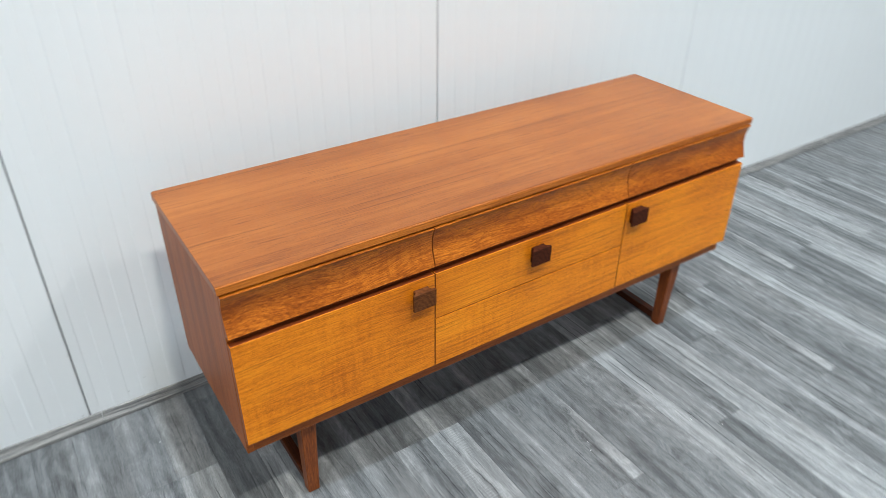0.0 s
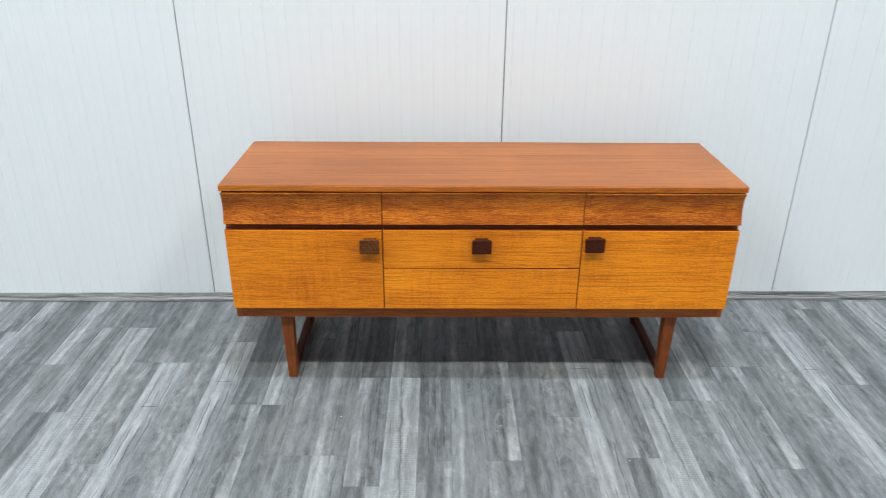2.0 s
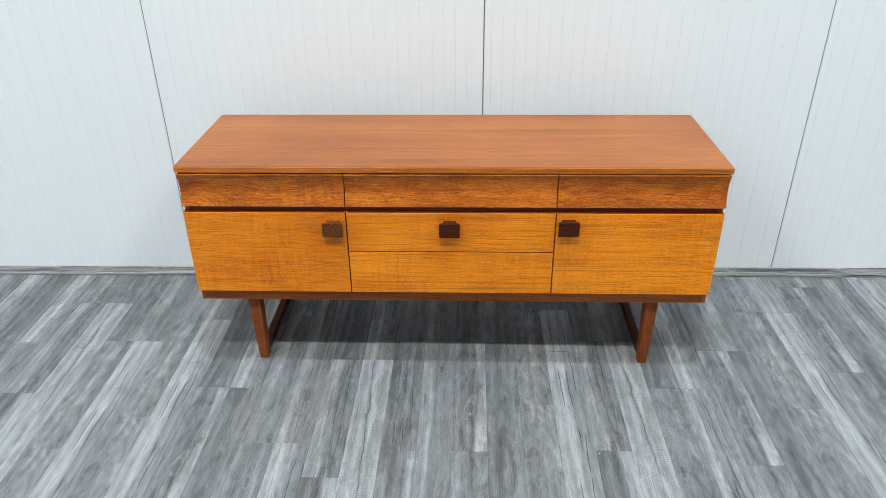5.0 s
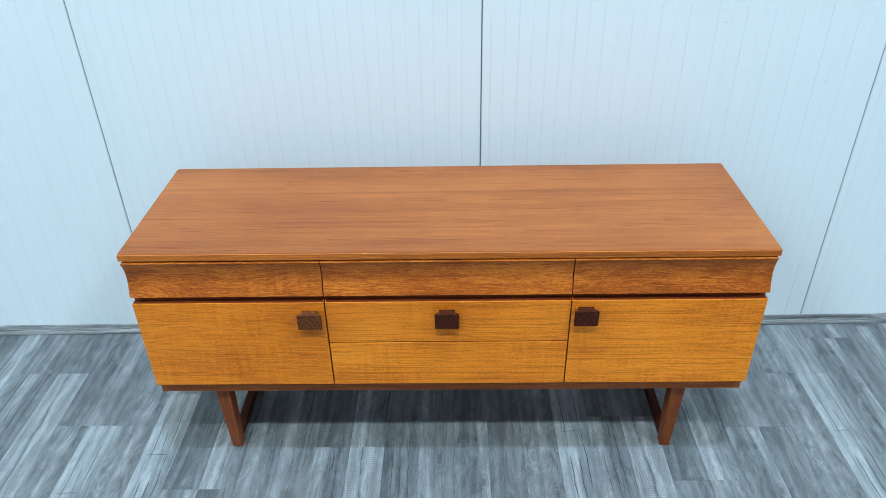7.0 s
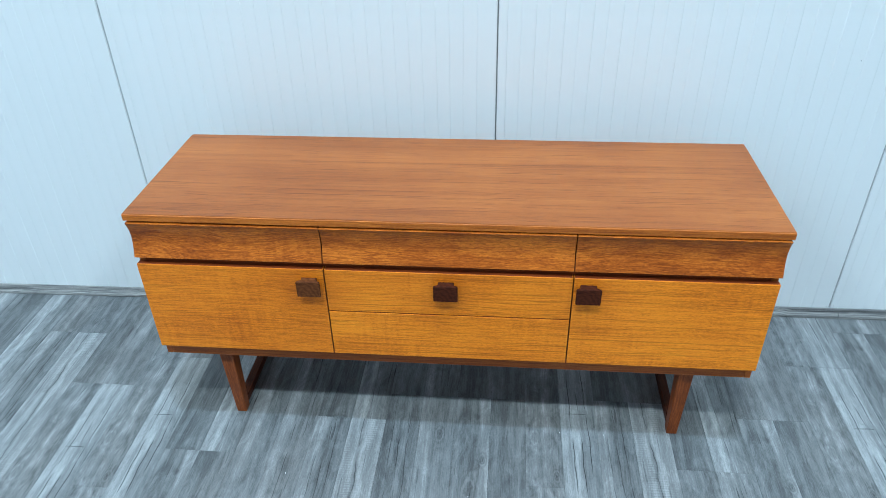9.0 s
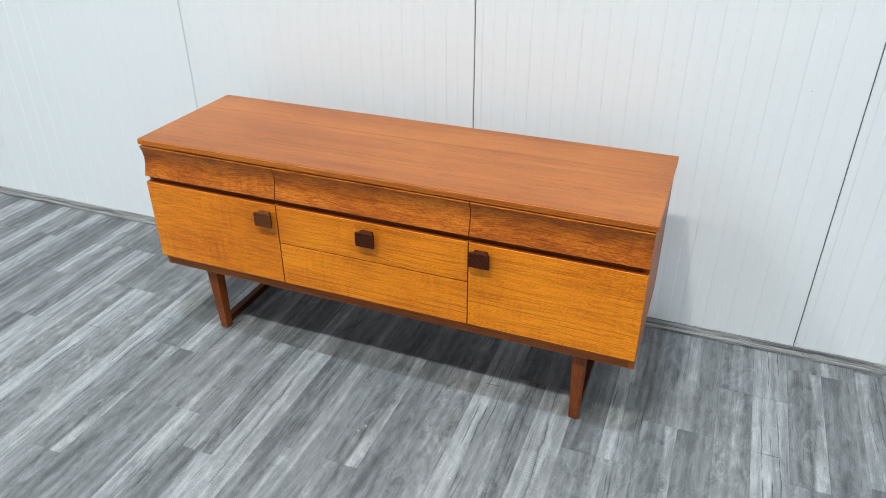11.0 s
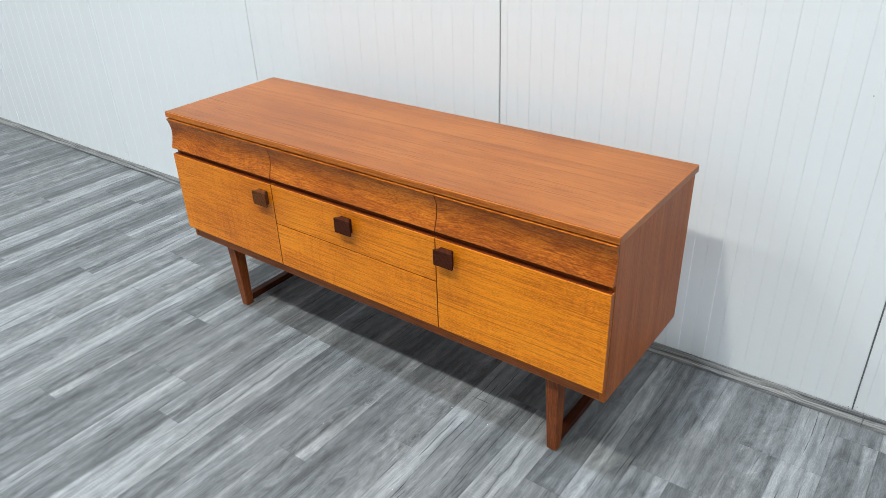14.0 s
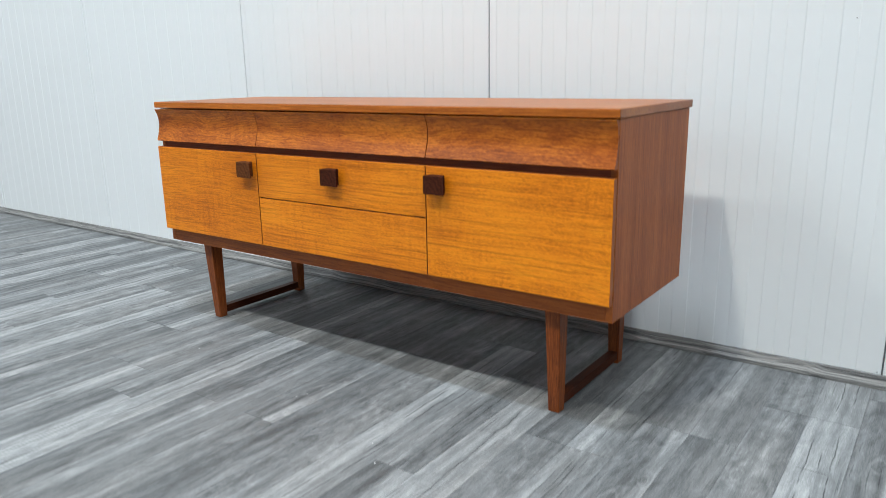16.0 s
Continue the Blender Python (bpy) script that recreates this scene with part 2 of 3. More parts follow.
    if rungs:
        # fine saw marks across, and one broad dark split down the middle
        saw = n.node("ShaderNodeTexWave", 1, {"wave_type": "BANDS", "bands_direction": "Y"}, Vector=p, Scale=38.0, Distortion=3.0, Detail=2.0)
        here = n.span(noise(p, 22, 5.0, 2.0, 0.5), 0.46, 0.60)
        v = total(v, n.math("MULTIPLY", n.math("MULTIPLY", n.math("SUBTRACT", saw, 0.5), here), rungs))
        off = total(lx, 0.002, n.math("MULTIPLY", n.math("ADD", ly, 0.35), 0.035), about(noise(p, 4, 7.0, 3.0, 0.6), 0.03))
        band = n.math("MULTIPLY", n.span(n.math("ABSOLUTE", off), 0.001, 0.010, 1.0, 0.0), n.span(noise(p, 6, 6, 2.0), 0.42, 0.6))
        v = n.math("SUBTRACT", v, n.math("MULTIPLY", band, 0.20))
        hairline = n.math("MULTIPLY", n.span(n.math("ABSOLUTE", off), 0.0004, 0.0018, 1.0, 0.0), n.span(noise(p, 9, 7, 2.0), 0.42, 0.54))
        dark = n.math("MAXIMUM", dark, n.math("MULTIPLY", hairline, 0.4))
    for x0, back, size in knots:
        # grain that flows round a knot
        away = n.node("ShaderNodeVectorMath", 1, {"operation": "LENGTH"}, i0=n.vmath("MULTIPLY", n.vmath("SUBTRACT", local, (x0, -back, 0.0)), (1.0 / size, 0.42 / size, 0.0)))
        away = n.math("ADD", away, about(noise(p, 45, 26, 4.0, 0.7), 2.4))
        ring = n.math("SINE", n.math("MULTIPLY", away, 6.0))
        fade = n.span(away, 0.7, 2.8, 1.0, 0.0)
        v = total(v, n.math("MULTIPLY", n.math("MULTIPLY", ring, fade), 0.10))
        dark = n.math("MAXIMUM", dark, n.math("MULTIPLY", n.span(away, 0.1, 0.7, 1.0, 0.0), 0.26))
    v = n.math("SUBTRACT", v, n.math("MULTIPLY", dark, 0.85))
    color = n.ramp(v, (0.0, (0.029, 0.031, 0.033)), (0.32, (0.102, 0.107, 0.111)), (0.62, (0.210, 0.219, 0.225)), (1.0, (0.446, 0.456, 0.462)))
    warm = n.span(noise(p, 5, 1.2, 1.0, 0.5), 0.5, 0.7, 0.0, 0.35)
    color = n.mix(warm, color, n.mix(1.0, color, (1.0, 0.93, 0.88, 1), "MULTIPLY"))
    rough = n.math("ADD", 0.5, about(mid, 0.2))
    return n.done(color, rough, n.math("SUBTRACT", mid, dark), 0.12, 0.0006, Specular_IOR_Level=0.28)


def plain(name, color, rough, vary=0.06, scale=4.0, bump=0.0, **more):
    n = Nodes(name)
    where = n.node("ShaderNodeNewGeometry")
    a, b = n.noise(where, scale, 3.0, 0.6), n.noise(where, scale * 22, 2.0, 0.6)
    f = n.math("ADD", n.math("MULTIPLY", n.math("SUBTRACT", a, 0.5), 2.0), n.math("SUBTRACT", b, 0.5))
    f = n.math("ADD", 1.0, n.math("MULTIPLY", f, vary))
    c = n.node("ShaderNodeVectorMath", 0, {"operation": "SCALE"}, i0=color, Scale=f)
    return n.done(c, n.math("ADD", rough, n.math("MULTIPLY", n.math("SUBTRACT", a, 0.5), 0.12)), b if bump else None, bump, 0.0005, **more)


PLANK = plank_material("grey_laminate")
PLANK_SWIRL = plank_material("grey_laminate_swirl", cloud=1.5, knots=((-0.027, 0.362, 0.009), (0.034, 0.50, 0.006)), streaks=0.2)
PLANK_CRACKED = plank_material("grey_laminate_cracked", cracks=0.62, cut=0.262, cloud=0.7)
PLANK_SAWN = plank_material("grey_laminate_sawn", rungs=0.10, cloud=0.7, streaks=0.6)
PLANK_KNOTTY = plank_material("grey_laminate_knotty", cloud=1.2, knots=((0.036, 0.245, 0.007), (0.001, 0.35, 0.011)), streaks=0.5)
PLANK_STREAKY = plank_material("grey_laminate_streaky", cracks=0.35, streaks=1.0)
PLANK_QUIET = plank_material("grey_laminate_quiet", cloud=0.8, knots=((0.010, 0.156, 0.008),), streaks=0.3)
STEEL = plain("white_coated_steel", (0.79, 0.81, 0.82), 0.36, vary=0.018, scale=1.6)
SEAM = plain("grey_seam", (0.17, 0.18, 0.185), 0.7, vary=0.1, scale=20)
PLASTER = plain("pale_hall_wall", (0.36, 0.37, 0.38), 0.8, vary=0.03, scale=0.6)
SLAB = plain("dark_underlay", (0.06, 0.062, 0.065), 0.8, vary=0.1)


def skirting_material():
    n = Nodes("grey_foil_skirting")
    where = n.node("ShaderNodeNewGeometry")
    wave = n.math("MULTIPLY", n.noise(where, 5.0, 2.0, 0.5), 0.02)
    p = n.vmath("ADD", where, n.node("ShaderNodeCombineXYZ", 0, None, X=0.0, Y=wave, Z=wave))
    a = n.noise(n.vmath("MULTIPLY", p, (4, 330, 330)), 1.0, 3.0, 0.65)
    b = n.noise(n.vmath("MULTIPLY", p, (1.4, 110, 110)), 1.0, 2.0, 0.55)
    v = n.math("ADD", n.math("MULTIPLY", a, 0.6), n.math("MULTIPLY", b, 0.5))
    return n.done(n.ramp(v, (0.40, (0.045, 0.045, 0.047)), (0.52, (0.17, 0.168, 0.166)), (0.66, (0.36, 0.35, 0.335))), 0.5, a, 0.1, 0.0004)


SKIRTING = skirting_material()


# ---- mesh helpers ----
def mesh_of(name, bm, material, smooth=False):
    bmesh.ops.recalc_face_normals(bm, faces=bm.faces)
    data = bpy.data.meshes.new(name)
    bm.to_mesh(data)
    bm.free()
    data.materials.append(material)
    if smooth:
        for f in data.polygons:
            f.use_smooth = True
    return data


def part(name, bm, material, parent, label="", smooth=False):
    ob = new(name, mesh_of(name, bm, material, smooth))
    ob.parent = parent
    if label:
        ob["label"] = label
    return ob


def rounded_box(x0, x1, y0, y1, z0, z1, r=0.0015, segments=2):
    bm = bmesh.new()
    bmesh.ops.create_cube(bm, size=1.0, matrix=Matrix.Translation(((x0 + x1) / 2, (y0 + y1) / 2, (z0 + z1) / 2)) @ Matrix.Diagonal((x1 - x0, y1 - y0, z1 - z0, 1)))
    if r:
        bmesh.ops.bevel(bm, geom=list(bm.edges), offset=r, segments=segments, affect="EDGES", profile=0.5)
    return bm


def swept(profile, x0, x1):
    """A closed outline in (y, z), drawn out along x."""
    bm = bmesh.new()
    ends = [[bm.verts.new((x, y, z)) for y, z in profile] for x in (x0, x1)]
    n = len(profile)
    for i in range(n):
        bm.faces.new((ends[0][i], ends[0][(i + 1) % n], ends[1][(i + 1) % n], ends[1][i]))
    bm.faces.new(ends[0]), bm.faces.new(ends[1])
    return bm


def loft(sections, cap=True):
    """Rings of the same number of points, joined one to the next."""
    bm = bmesh.new()
    rings = [[bm.verts.new(p) for p in ring] for ring in sections]
    for a, b in zip(rings, rings[1:]):
        for i in range(len(a)):
            bm.faces.new((a[i], a[(i + 1) % len(a)], b[(i + 1) % len(a)], b[i]))
    if cap:
        bm.faces.new(rings[0]), bm.faces.new(rings[-1])
    return bm


# ---- the hall ----
WALL_Y, WALL_TURN = 0.629, 0.75


def slab(name, x0, x1, y0, y1, z0, z1, material, label, category):
    ob = new(name, mesh_of(name, rounded_box(x0, x1, y0, y1, z0, z1, 0), material))
    return tagged(ob, label, category, kind="structure")


floor = slab("floor", -11, 11, -14, WALL_Y + 0.4, -0.16, -0.009, SLAB, "grey wood-effect laminate floor of staggered narrow strips", "floor")
wall_back = slab("wall_back", -11, 11, 0.006, 0.11, -0.01, 7.9, SEAM, "white ribbed metal panel wall with dark vertical joints", "wall")
wall_back.matrix_world = pose(0, WALL_Y, 0, 0, 0, WALL_TURN)
slab("wall_front", -11, 11, -14.2, -14, -0.01, 7.9, PLASTER, "plain pale far wall of the hall", "wall")
slab("wall_left", -11.2, -11, -14.2, WALL_Y + 0.4, -0.01, 7.9, PLASTER, "plain pale end wall of the hall", "wall")
slab("wall_right", 11, 11.2, -14.2, WALL_Y + 0.4, -0.01, 7.9, PLASTER, "plain pale end wall of the hall", "wall")
slab("ceiling", -11.2, 11.2, -14.2, WALL_Y + 0.4, 7.9, 8.1, PLASTER, "plain pale hall ceiling", "ceiling")

# ribbed panels, 1.2 m wide, shallow trapezoid ribs, a dark joint between neighbours
PANEL, JOINT, GAP, RIBS, RIB_STEP = 1.1980, 0.104, 0.0039, 14, 0.0823


def wall_panel_mesh():
    step, width = RIB_STEP, PANEL - GAP
    outline = [(0.0, 0.006), (0.0, 0.002), (0.0015, 0.0)]
    for k in range(RIBS):
        a = (k + 0.30) * step
        outline += [(a, 0.0), (a + 0.0026, 0.0015), (a + step * 0.48, 0.0015), (a + step * 0.48 + 0.0026, 0.0)]
    outline += [(width - 0.0015, 0.0), (width, 0.002), (width, 0.006)]
    bm = bmesh.new()
    rows = [[bm.verts.new((x, y, z)) for x, y in outline] for z in (-0.005, 7.9)]
    for i in range(len(outline) - 1):
        bm.faces.new((rows[0][i], rows[0][i + 1], rows[1][i + 1], rows[1][i]))
    data = mesh_of("wall_panel", bm, STEEL)
    return data


panel_data = wall_panel_mesh()
if panel_data.polygons[2].normal.y > 0:
    panel_data.flip_normals()
for k in range(-9, 9):
    ob = new("wall_panel", panel_data)
    ob.parent = wall_back
    ob.location = (JOINT + k * PANEL + GAP / 2, 0, 0)

# low moulded skirting in lengths
baseboard = new("baseboard")
baseboard.matrix_world = pose(0, WALL_Y, 0, 0, 0, WALL_TURN)
tagged(baseboard, "low grey wood-effect moulded skirting at the wall foot", "baseboard", kind="structure")
MOULD = [(0.0, 0.0), (-0.015, 0.0), (-0.016, 0.004), (-0.0155, 0.012), (-0.0125, 0.0155), (-0.0118, 0.0175), (-0.0103, 0.0185), (-0.0075, 0.025), (-0.0058, 0.032), (-0.005, 0.035), (-0.003, 0.0365), (0.0, 0.0365)]
for x0, x1 in ((-10.9, -8.3), (-8.3, -5.88), (-5.88, -3.47), (-3.47, -1.065), (-1.065, 1.335), (1.335, 3.74), (3.74, 6.2), (6.2, 10.9)):
    part("skirting_length", swept(MOULD, x0 + 0.0006, x1 - 0.0006), SKIRTING, baseboard)


# ---- the sideboard ----
sideboard = new("sideboard")
tagged(sideboard, "mid-century teak sideboard with curved drawers, golden doors and sled legs", "sideboard")

W2 = 0.82
Z_TOP, Z_LID, Z_BOTTOM = 0.744, 0.7248, 0.274


def lid_mesh():
    """Top board: sharp front corners, one back corner worn round."""
    pts = [(-W2, 0.0), (W2, 0.0)]
    for r, cx, a0 in ((0.003, W2 - 0.003, 0), (0.009, -W2 + 0.009, 90)):
        pts += [(cx + r * math.cos(math.radians(a0 + s * 22.5)), 0.476 - r + r * math.sin(math.radians(a0 + s * 22.5))) for s in range(5)]
    bm = bmesh.new()
    face = bm.faces.new([bm.verts.new((x, y, Z_LID)) for x, y in pts])
    up = bmesh.ops.extrude_face_region(bm, geom=[face])["geom"]
    bmesh.ops.translate(bm, verts=[v for v in up if isinstance(v, bmesh.types.BMVert)], vec=(0, 0, Z_TOP - Z_LID))
    rim = [e for e in bm.edges if abs(e.verts[0].co.z - e.verts[1].co.z) < 1e-6]
    bmesh.ops.bevel(bm, geom=rim, offset=0.0012, segments=2, affect="EDGES", profile=0.5)
    return bm


part("lid", lid_mesh(), TEAK_TOP, sideboard, "smooth orange-brown teak top")
part("lid_lipping", rounded_box(-W2 + 0.0005, W2 - 0.0005, -0.0042, -0.0002, Z_LID + 0.0008, Z_TOP - 0.0012, 0.0004, 1), EDGE, sideboard, "narrow golden teak front edge")
for s in (-1, 1):
    x0, x1 = sorted((s * 0.799, s * 0.8150))
    part("side_panel", rounded_box(x0, x1, 0.012, 0.468, Z_BOTTOM, Z_LID, 0.0012), TEAK_SIDE, sideboard, "brown teak side")
    x0, x1 = sorted((s * 0.7990, s * 0.8148))
    part("side_lipping", rounded_box(x0, x1, 0.0100, 0.0118, Z_BOTTOM + 0.001, Z_LID - 0.001, 0.0005, 1), BASE_RAIL, sideboard)
part("back_panel", rounded_box(-0.799, 0.799, 0.448, 0.454, Z_BOTTOM + 0.01, Z_LID, 0), TEAK_SIDE, sideboard)
part("bottom_panel", rounded_box(-0.799, 0.799, 0.032, 0.448, Z_BOTTOM + 0.004, Z_BOTTOM + 0.02, 0), BASE_RAIL, sideboard)
part("base_rail", rounded_box(-0.7986, 0.7986, 0.0112, 0.030, Z_BOTTOM, 0.3165, 0.0015), BASE_RAIL, sideboard, "red-brown rail under the doors")
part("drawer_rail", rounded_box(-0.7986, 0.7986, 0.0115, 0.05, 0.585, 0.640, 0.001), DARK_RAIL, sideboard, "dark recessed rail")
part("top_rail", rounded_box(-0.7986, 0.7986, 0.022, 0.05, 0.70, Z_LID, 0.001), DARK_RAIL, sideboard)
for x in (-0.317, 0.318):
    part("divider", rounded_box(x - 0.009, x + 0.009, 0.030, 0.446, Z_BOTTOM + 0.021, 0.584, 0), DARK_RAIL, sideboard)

# three drawer fronts with a hollow curve
D_TOP, D_BOT, FRONT = 0.7227, 0.6210, -0.0095


def dark_ends(ob):
    """The edges at the two ends are stained, not veneered."""
    ob.data.materials.append(TEAK_SIDE)
    for f in ob.data.polygons:
        if abs(f.normal.x) > 0.9:
            f.material_index = 1


def drawer_profile():
    pts = []
    for i in range(15):
        u = i / 14
        z = D_TOP - u * (D_TOP - D_BOT)
        pts.append((FRONT + 0.0128 * math.sin(math.pi * u ** 0.85) + 0.001 * (1 - u), z))
    first, last = pts[0], pts[-1]
    soft_top = [(0.008, D_TOP + 0.0003), (first[0] + 0.0022, D_TOP + 0.0003), (first[0] + 0.0006, D_TOP - 0.0002)]
    soft_end = [(last[0] + 0.0012, D_BOT - 0.0012), (0.008, D_BOT - 0.0012)]
    return soft_top + pts[1:] + soft_end


for x0, x1 in ((-0.8150, -0.3185), (-0.3155, 0.3167), (0.3197, 0.8150)):
    front = part("drawer_front", swept(drawer_profile(), x0, x1), TEAK_DRAWER, sideboard, "swirling figured teak drawer front with hollow curve", smooth=False)
    dark_ends(front)


def knob(x, z, material, parent):
    """A square pull: a narrow neck that flares into a broad face; its edges worn."""
    rings = []
    for d, half_w, low, high in ((0.0, 0.0205, 0.0215, 0.0240), (0.005, 0.0195, 0.0208, 0.0240), (0.0085, 0.0200, 0.0206, 0.0239), (0.0110, 0.0218, 0.0209, 0.0236), (0.0130, 0.0250, 0.0218, 0.0231), (0.0145, 0.0290, 0.0230, 0.0229), (0.0158, 0.0309, 0.0236, 0.0228), (0.0196, 0.0311, 0.0237, 0.0229), (0.0202, 0.0305, 0.0231, 0.0223)):
        c = 0.0016
        rings.append([(px, -d, pz) for px, pz in ((-half_w + c, -low), (half_w - c, -low), (half_w, -low + c), (half_w, high - c), (half_w - c, high), (-half_w + c, high), (-half_w, high - c), (-half_w, -low + c))])
    ob = part("knob", loft(rings), material, parent)
    ob.location = (x, FRONT, z - 0.006)
    return ob


def front_panel(name, x0, x1, z0, z1, label):
    leaf = part(name, rounded_box(x0, x1, FRONT, 0.0075, z0, z1, 0.0009), TEAK_DOOR, sideboard, label)
    dark_ends(leaf)
    # a thin dark strip along the top edge darkens the gap above
    part("top_edge", rounded_box(x0 + 0.002, x1 - 0.002, FRONT + 0.0022, 0.0072, z1 - 0.001, z1 + 0.0006, 0.0002, 1), DARK_RAIL, leaf, "thin dark strip along the top edge")
    return leaf


Z0, Z1 = 0.3185, 0.6000
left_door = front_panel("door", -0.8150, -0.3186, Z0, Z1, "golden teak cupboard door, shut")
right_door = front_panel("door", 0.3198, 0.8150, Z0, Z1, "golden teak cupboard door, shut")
upper_drawer = front_panel("flat_drawer_front", -0.3155, 0.3168, 0.4690, Z1, "flat golden teak drawer front with knob")
lower_drawer = front_panel("flat_drawer_front", -0.3155, 0.3168, Z0, 0.4652, "flat golden teak lower drawer front")
# the leaves were cut from different sheets of veneer
left_door.color, right_door.color = (0.94, 0.91, 0.9, 1), (1.03, 1.04, 1.0, 1)
knob(-0.3575, 0.5565, KNOB_RINGED, left_door)["label"] = "square rosewood knob with ringed end grain"
knob(-0.0020, 0.5565, KNOB_DARK, upper_drawer)["label"] = "dark square rosewood knob"
knob(0.3565, 0.5625, KNOB_DARK, right_door)["label"] = "dark square rosewood knob"


def leg_mesh(x, y_top, y_foot, w_top, w_foot, d_top, d_foot):
    rings = []
    c = 0.002
    for z, y, w, d in ((0.0, y_foot, w_foot - 0.003, d_foot - 0.003), (0.0015, y_foot, w_foot, d_foot), (Z_BOTTOM, y_top, w_top, d_top)):
        rings.append([(x + px, y + py, z) for px, py in ((-w / 2 + c, -d / 2), (w / 2 - c, -d / 2), (w / 2, -d / 2 + c), (w / 2, d / 2 - c), (w / 2 - c, d / 2), (-w / 2 + c, d / 2), (-w / 2, d / 2 - c), (-w / 2, -d / 2 + c))])
    return loft(rings)


for s in (-1, 1):
    x = s * 0.656
    sled = part("sled_leg", rounded_box(x - 0.013, x + 0.013, 0.075, 0.424, 0.012, 0.037, 0.0015), SLED_SHADED, sideboard, "red-brown open sled leg")
    part("front_leg", leg_mesh(x, 0.055, 0.064, 0.041, 0.030, 0.045, 0.030), AFRORMOSIA_LEG, sled)
    part("rear_leg", leg_mesh(x, 0.430, 0.436, 0.041, 0.030, 0.043, 0.031), AFRORMOSIA_LEG, sled)

# years of use: the carcase has settled by a few millimetres towards one end
for ob in sideboard.children_recursive:
    name = ob.name.split(".")[0]
    if name in ("sled_leg", "front_leg", "rear_leg"):
        continue
    drop, lean = (0.0, 0.0012) if name.startswith("lid") else (0.0024, 0.0021)
    for v in ob.data.vertices:
        v.co.z += lean * (v.co.x + ob.location.x) / W2 - drop

# ---- the floor's strips ----
PITCH, PHASE = 0.1063, 0.0115
BOARD, STAVE = 1.2, 0.54
# six printed boards, each two strips wide; a strip is one or two staves: material, tone of either side, where they part
PRINTS = {
    "split": (((PLANK_SWIRL, 0.53, 0.44, 0.72), (PLANK_SWIRL, 0.47, 0.55, 0.4)), ((PLANK_CRACKED, 0.68, 0.59, 0.55),)),
    "sawn": (((PLANK_STREAKY, 0.60, 0.43, 0.45), (PLANK_QUIET, 0.41, 0.63, 0.66)), ((PLANK_SAWN, 0.68, 0.65, 0.5),)),
    "calm": (((PLANK_QUIET, 0.46, 0.50, 0.5), (PLANK_QUIET, 0.41, 0.44, 0.6)), ((PLANK_STREAKY, 0.66, 0.50, 0.46),)),
    "knotty": (((PLANK_KNOTTY, 0.47, 0.66, 0.70), (PLANK_KNOTTY, 0.53, 0.46, 0.5)), ((PLANK, 0.43, 0.49, 0.55),)),
    "cloudy": (((PLANK_SWIRL, 0.50, 0.45, 0.6), (PLANK, 0.56, 0.48, 0.4)), ((PLANK_STREAKY, 0.64, 0.50, 0.30),)),
    "dusky": (((PLANK_STREAKY, 0.41, 0.46, 0.5), (PLANK, 0.44, 0.55, 0.7)), ((PLANK_QUIET, 0.58, 0.48, 0.35),)),
}
KINDS = list(PRINTS)
# pair of strips: where two boards meet, the print on the near board and on the one towards the wall
LAID = {
    -8: (0.121, "dusky", "calm"), -7: (0.383, "sawn", "knotty"), -6: (0.137, "split", "dusky"), -5: (0.28, "split", "cloudy"),
    -4: (-0.112, "knotty", "calm"), -3: (-0.363, "calm", "cloudy"), -2: (0.046, "sawn", "calm"), -1: (0.156, "dusky", "cloudy"),
    0: (0.157, "knotty", "dusky"), 1: (0.37, "split", "knotty"), 2: (0.17, "sawn", "dusky"), 3: (-0.083, "cloudy", "calm"),
    4: (0.124, "knotty", "dusky"), 5: (0.37, "split", "split"), 6: (0.554, "knotty", "cloudy"), 7: (0.62, "sawn", "calm"),
}
dice = random.Random(11)


def plank_mesh(low, high):
    """One strip along y, its top edges eased; the far end of its print lies at y = 0."""
    w, c, g = PITCH / 2, 0.0008, 0.0002
    return [[(-w + g + e, low + g + e, z), (w - g - e, low + g + e, z), (w - g - e, high - g - e, z), (-w + g + e, high - g - e, z)] for e, z in ((0.0, -0.009), (0.0, -0.0004), (c, 0.0))]


def strip_staves(pair, odd):
    """The staves of one strip from the near end of the hall to the wall: low and high end, far end of the print, and the print."""
    meet, near_print, far_print = LAID.get(pair) or (dice.uniform(-0.55, 0.6), dice.choice(KINDS), dice.choice(KINDS))
    other = random.Random(pair * 7 + 3)
    boards = [(meet + BOARD, far_print), (meet, near_print)] + [(meet - k * BOARD, other.choice(KINDS)) for k in range(1, 6)]
    for end, kind in boards:
        staves = PRINTS[kind][odd]
        cuts = (end, end - BOARD) if odd else (end, end - STAVE, end - BOARD)
        for high, low, stave in zip(cuts, cuts[1:], staves):
            high = min(high, WALL_Y + 0.12)
            if high - low > 0.01 and low < WALL_Y:
                yield low, high, end, kind, stave


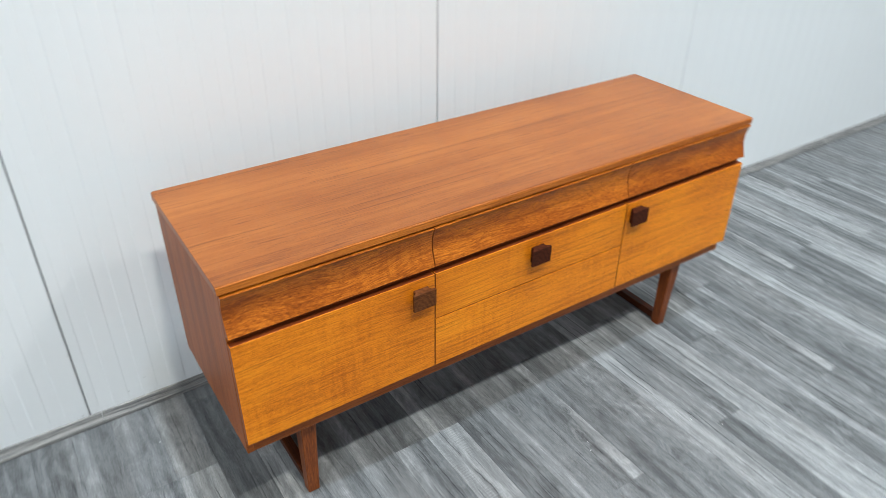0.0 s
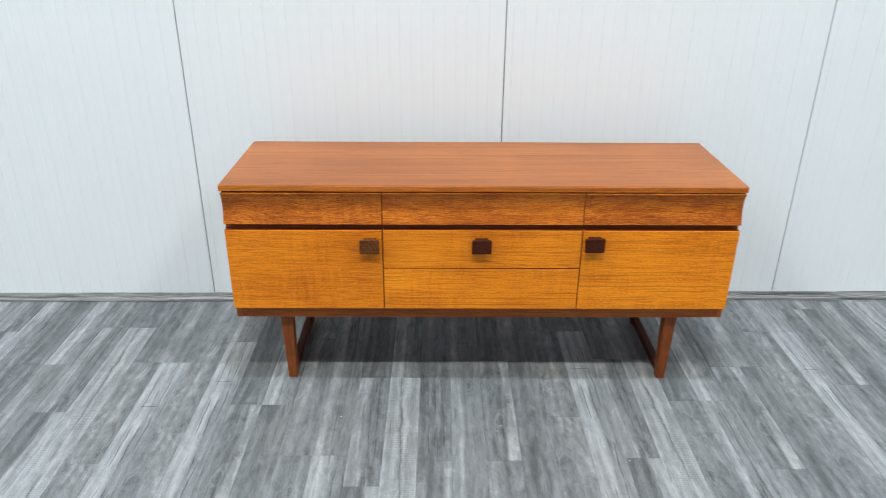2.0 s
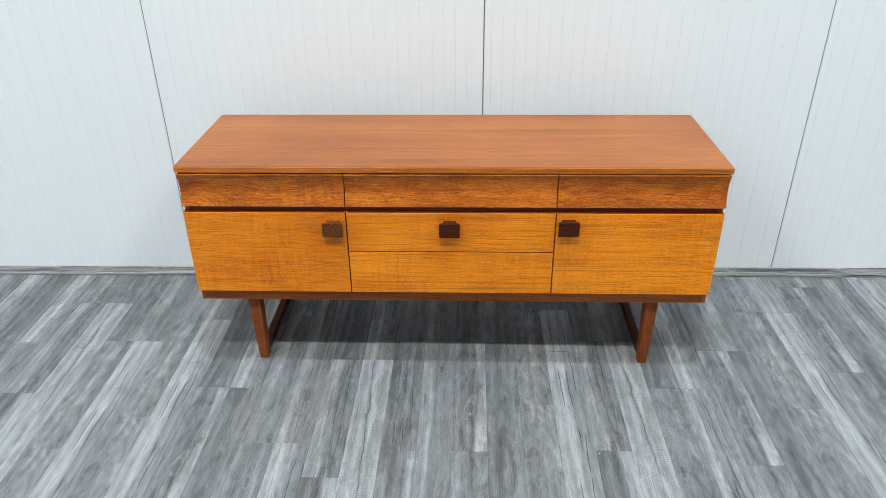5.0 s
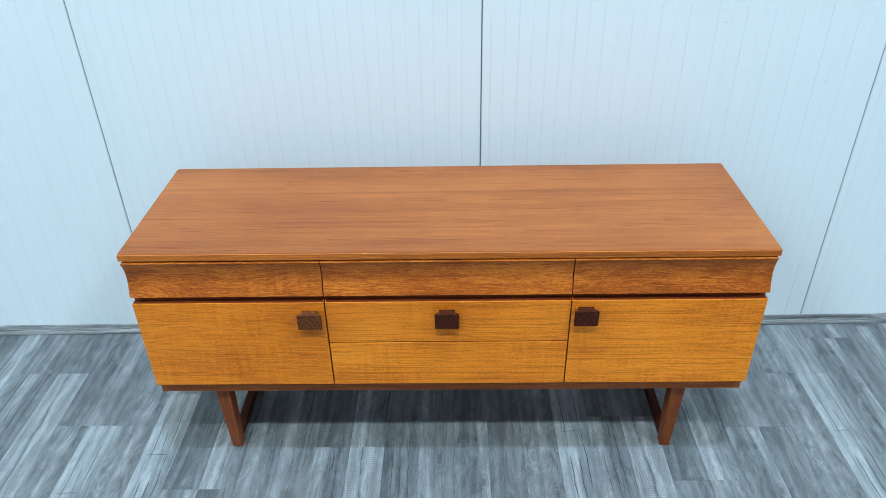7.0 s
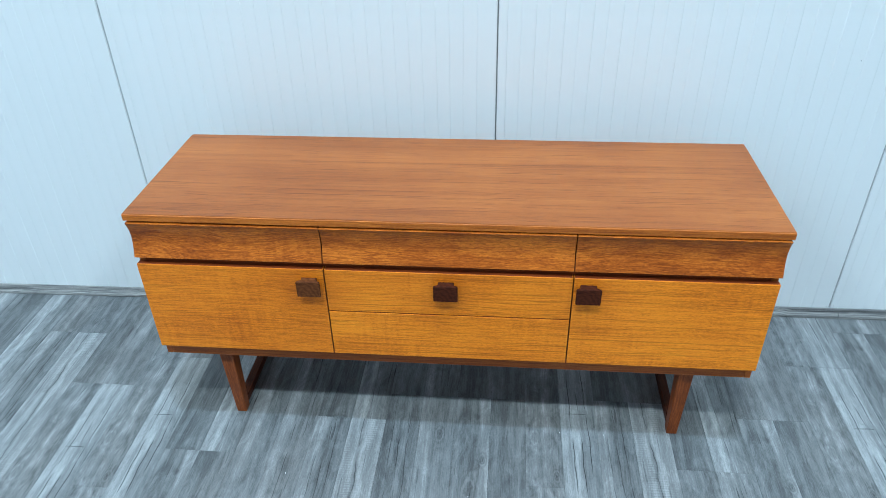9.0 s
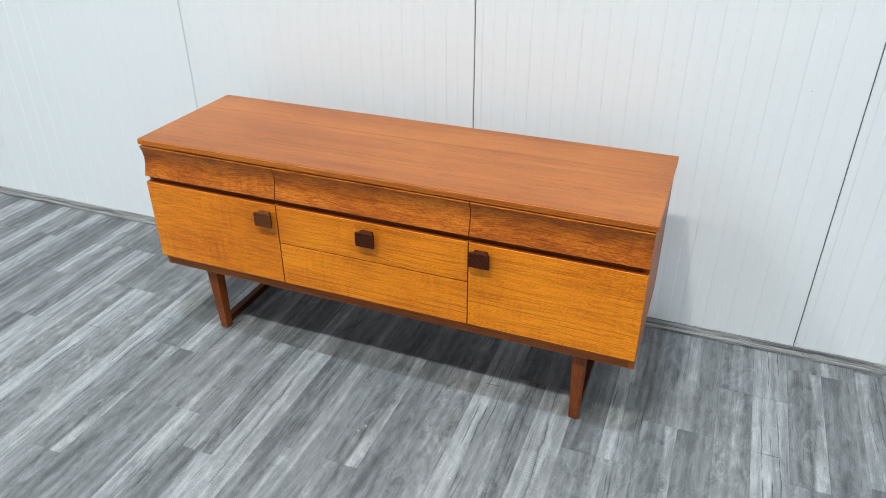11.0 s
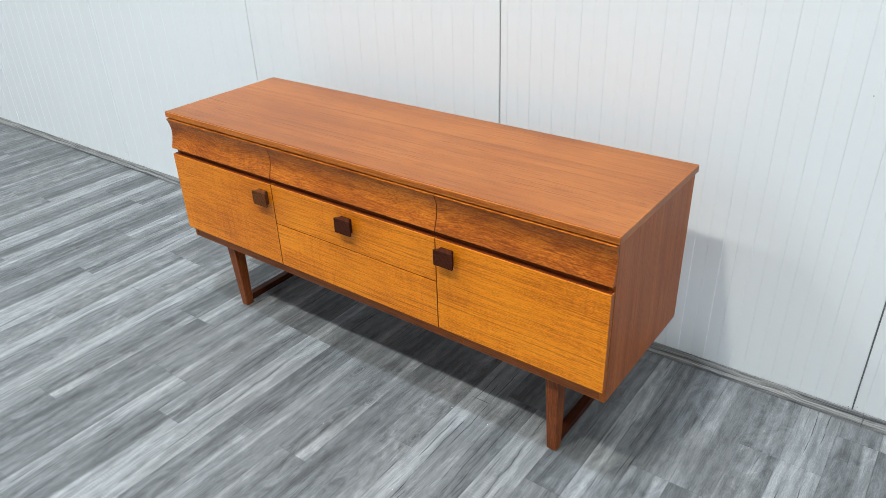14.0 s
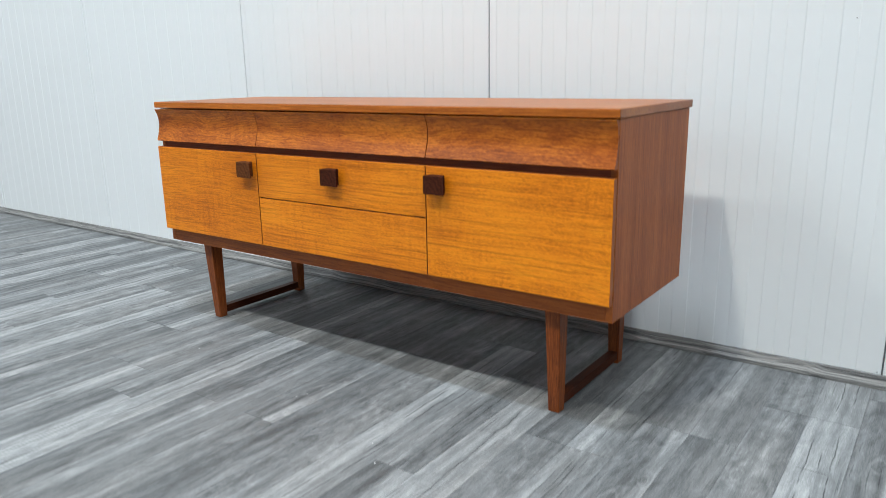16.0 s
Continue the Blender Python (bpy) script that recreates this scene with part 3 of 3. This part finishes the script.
far = bmesh.new()
for n in range(-60, 46):
    pair, odd = n // 2, n % 2
    x = PHASE + (n + 0.5) * PITCH
    for low, high, end, kind, (material, one, other_tone, parting) in strip_staves(pair, odd):
        rings = plank_mesh(low - end, high - end)
        if -32 <= n <= 20 and high > -1.5:
            ob = part("floor_strip", loft(rings), material, floor)
            ob.location = (x, end, 0.0)
            one, other_tone = (0.5 + 1.25 * (k - 0.518) for k in (one, other_tone))
            ob.color = (one, other_tone, KINDS.index(kind) / 6 + 0.08 * odd, parting)
        else:
            rings = [[far.verts.new((x + px, end + py, pz)) for px, py, pz in ring] for ring in rings]
            for a, b in zip(rings, rings[1:]):
                for i in range(4):
                    far.faces.new((a[i], a[(i + 1) % 4], b[(i + 1) % 4], b[i]))
            far.faces.new(rings[-1])
rest = part("floor_strips", far, PLANK, floor)
rest.color = (0.475, 0.475, 0.5, 0.5)
rest["kind"] = "stuff"


# ---- small marks ----
def fleck_mesh(places, size, up):
    """Small irregular chips lying on a surface whose normal is up."""
    bm = bmesh.new()
    for px, py, pz in places:
        r = [size * dice.uniform(0.5, 1.1) for _ in range(6)]
        low, high = [], []
        for i in range(6):
            a = i * math.pi / 3
            u, v = r[i] * math.cos(a), r[i] * math.sin(a)
            off = Vector((u, v, 0)) if up == "z" else Vector((u, 0, v))
            lift = Vector((0, 0, 0.0008)) if up == "z" else Vector((0, -0.0008, 0))
            low.append(bm.verts.new(Vector((px, py, pz)) + off))
            high.append(bm.verts.new(Vector((px, py, pz)) + off * 0.8 + lift))
        bm.faces.new(high)
        for i in range(6):
            bm.faces.new((low[i], low[(i + 1) % 6], high[(i + 1) % 6], high[i]))
    return bm


FLECK = plain("white_fleck", (0.80, 0.81, 0.80), 0.6)
SCUFF = plain("dark_scuff", (0.20, 0.20, 0.205), 0.8)
flecks = new("paint_flecks", mesh_of("paint_flecks", fleck_mesh([(-0.456, -0.175, 0), (0.052, -0.245, 0), (0.066, -0.218, 0), (0.446, -0.382, 0), (0.326, 0.030, 0), (0.456, 0.030, 0), (0.384, -0.319, 0), (-0.951, 0.442, 0)], 0.0017, "z"), FLECK))
tagged(flecks, "tiny white paint flecks scattered on the grey floor", "debris", kind="stuff")
scuffs = part("wall_scuffs", fleck_mesh([(-1.0995, -0.0005, 0.262), (-1.112, -0.0003, 0.045), (1.291, -0.0003, 0.042), (1.312, -0.0003, 0.050), (1.151, -0.0003, 0.935), (0.814, -0.0003, 1.118), (-0.93, -0.0003, 0.10), (-0.98, -0.0003, 0.07)], 0.0019, "y"), SCUFF, wall_back)
scuffs["kind"] = "stuff"
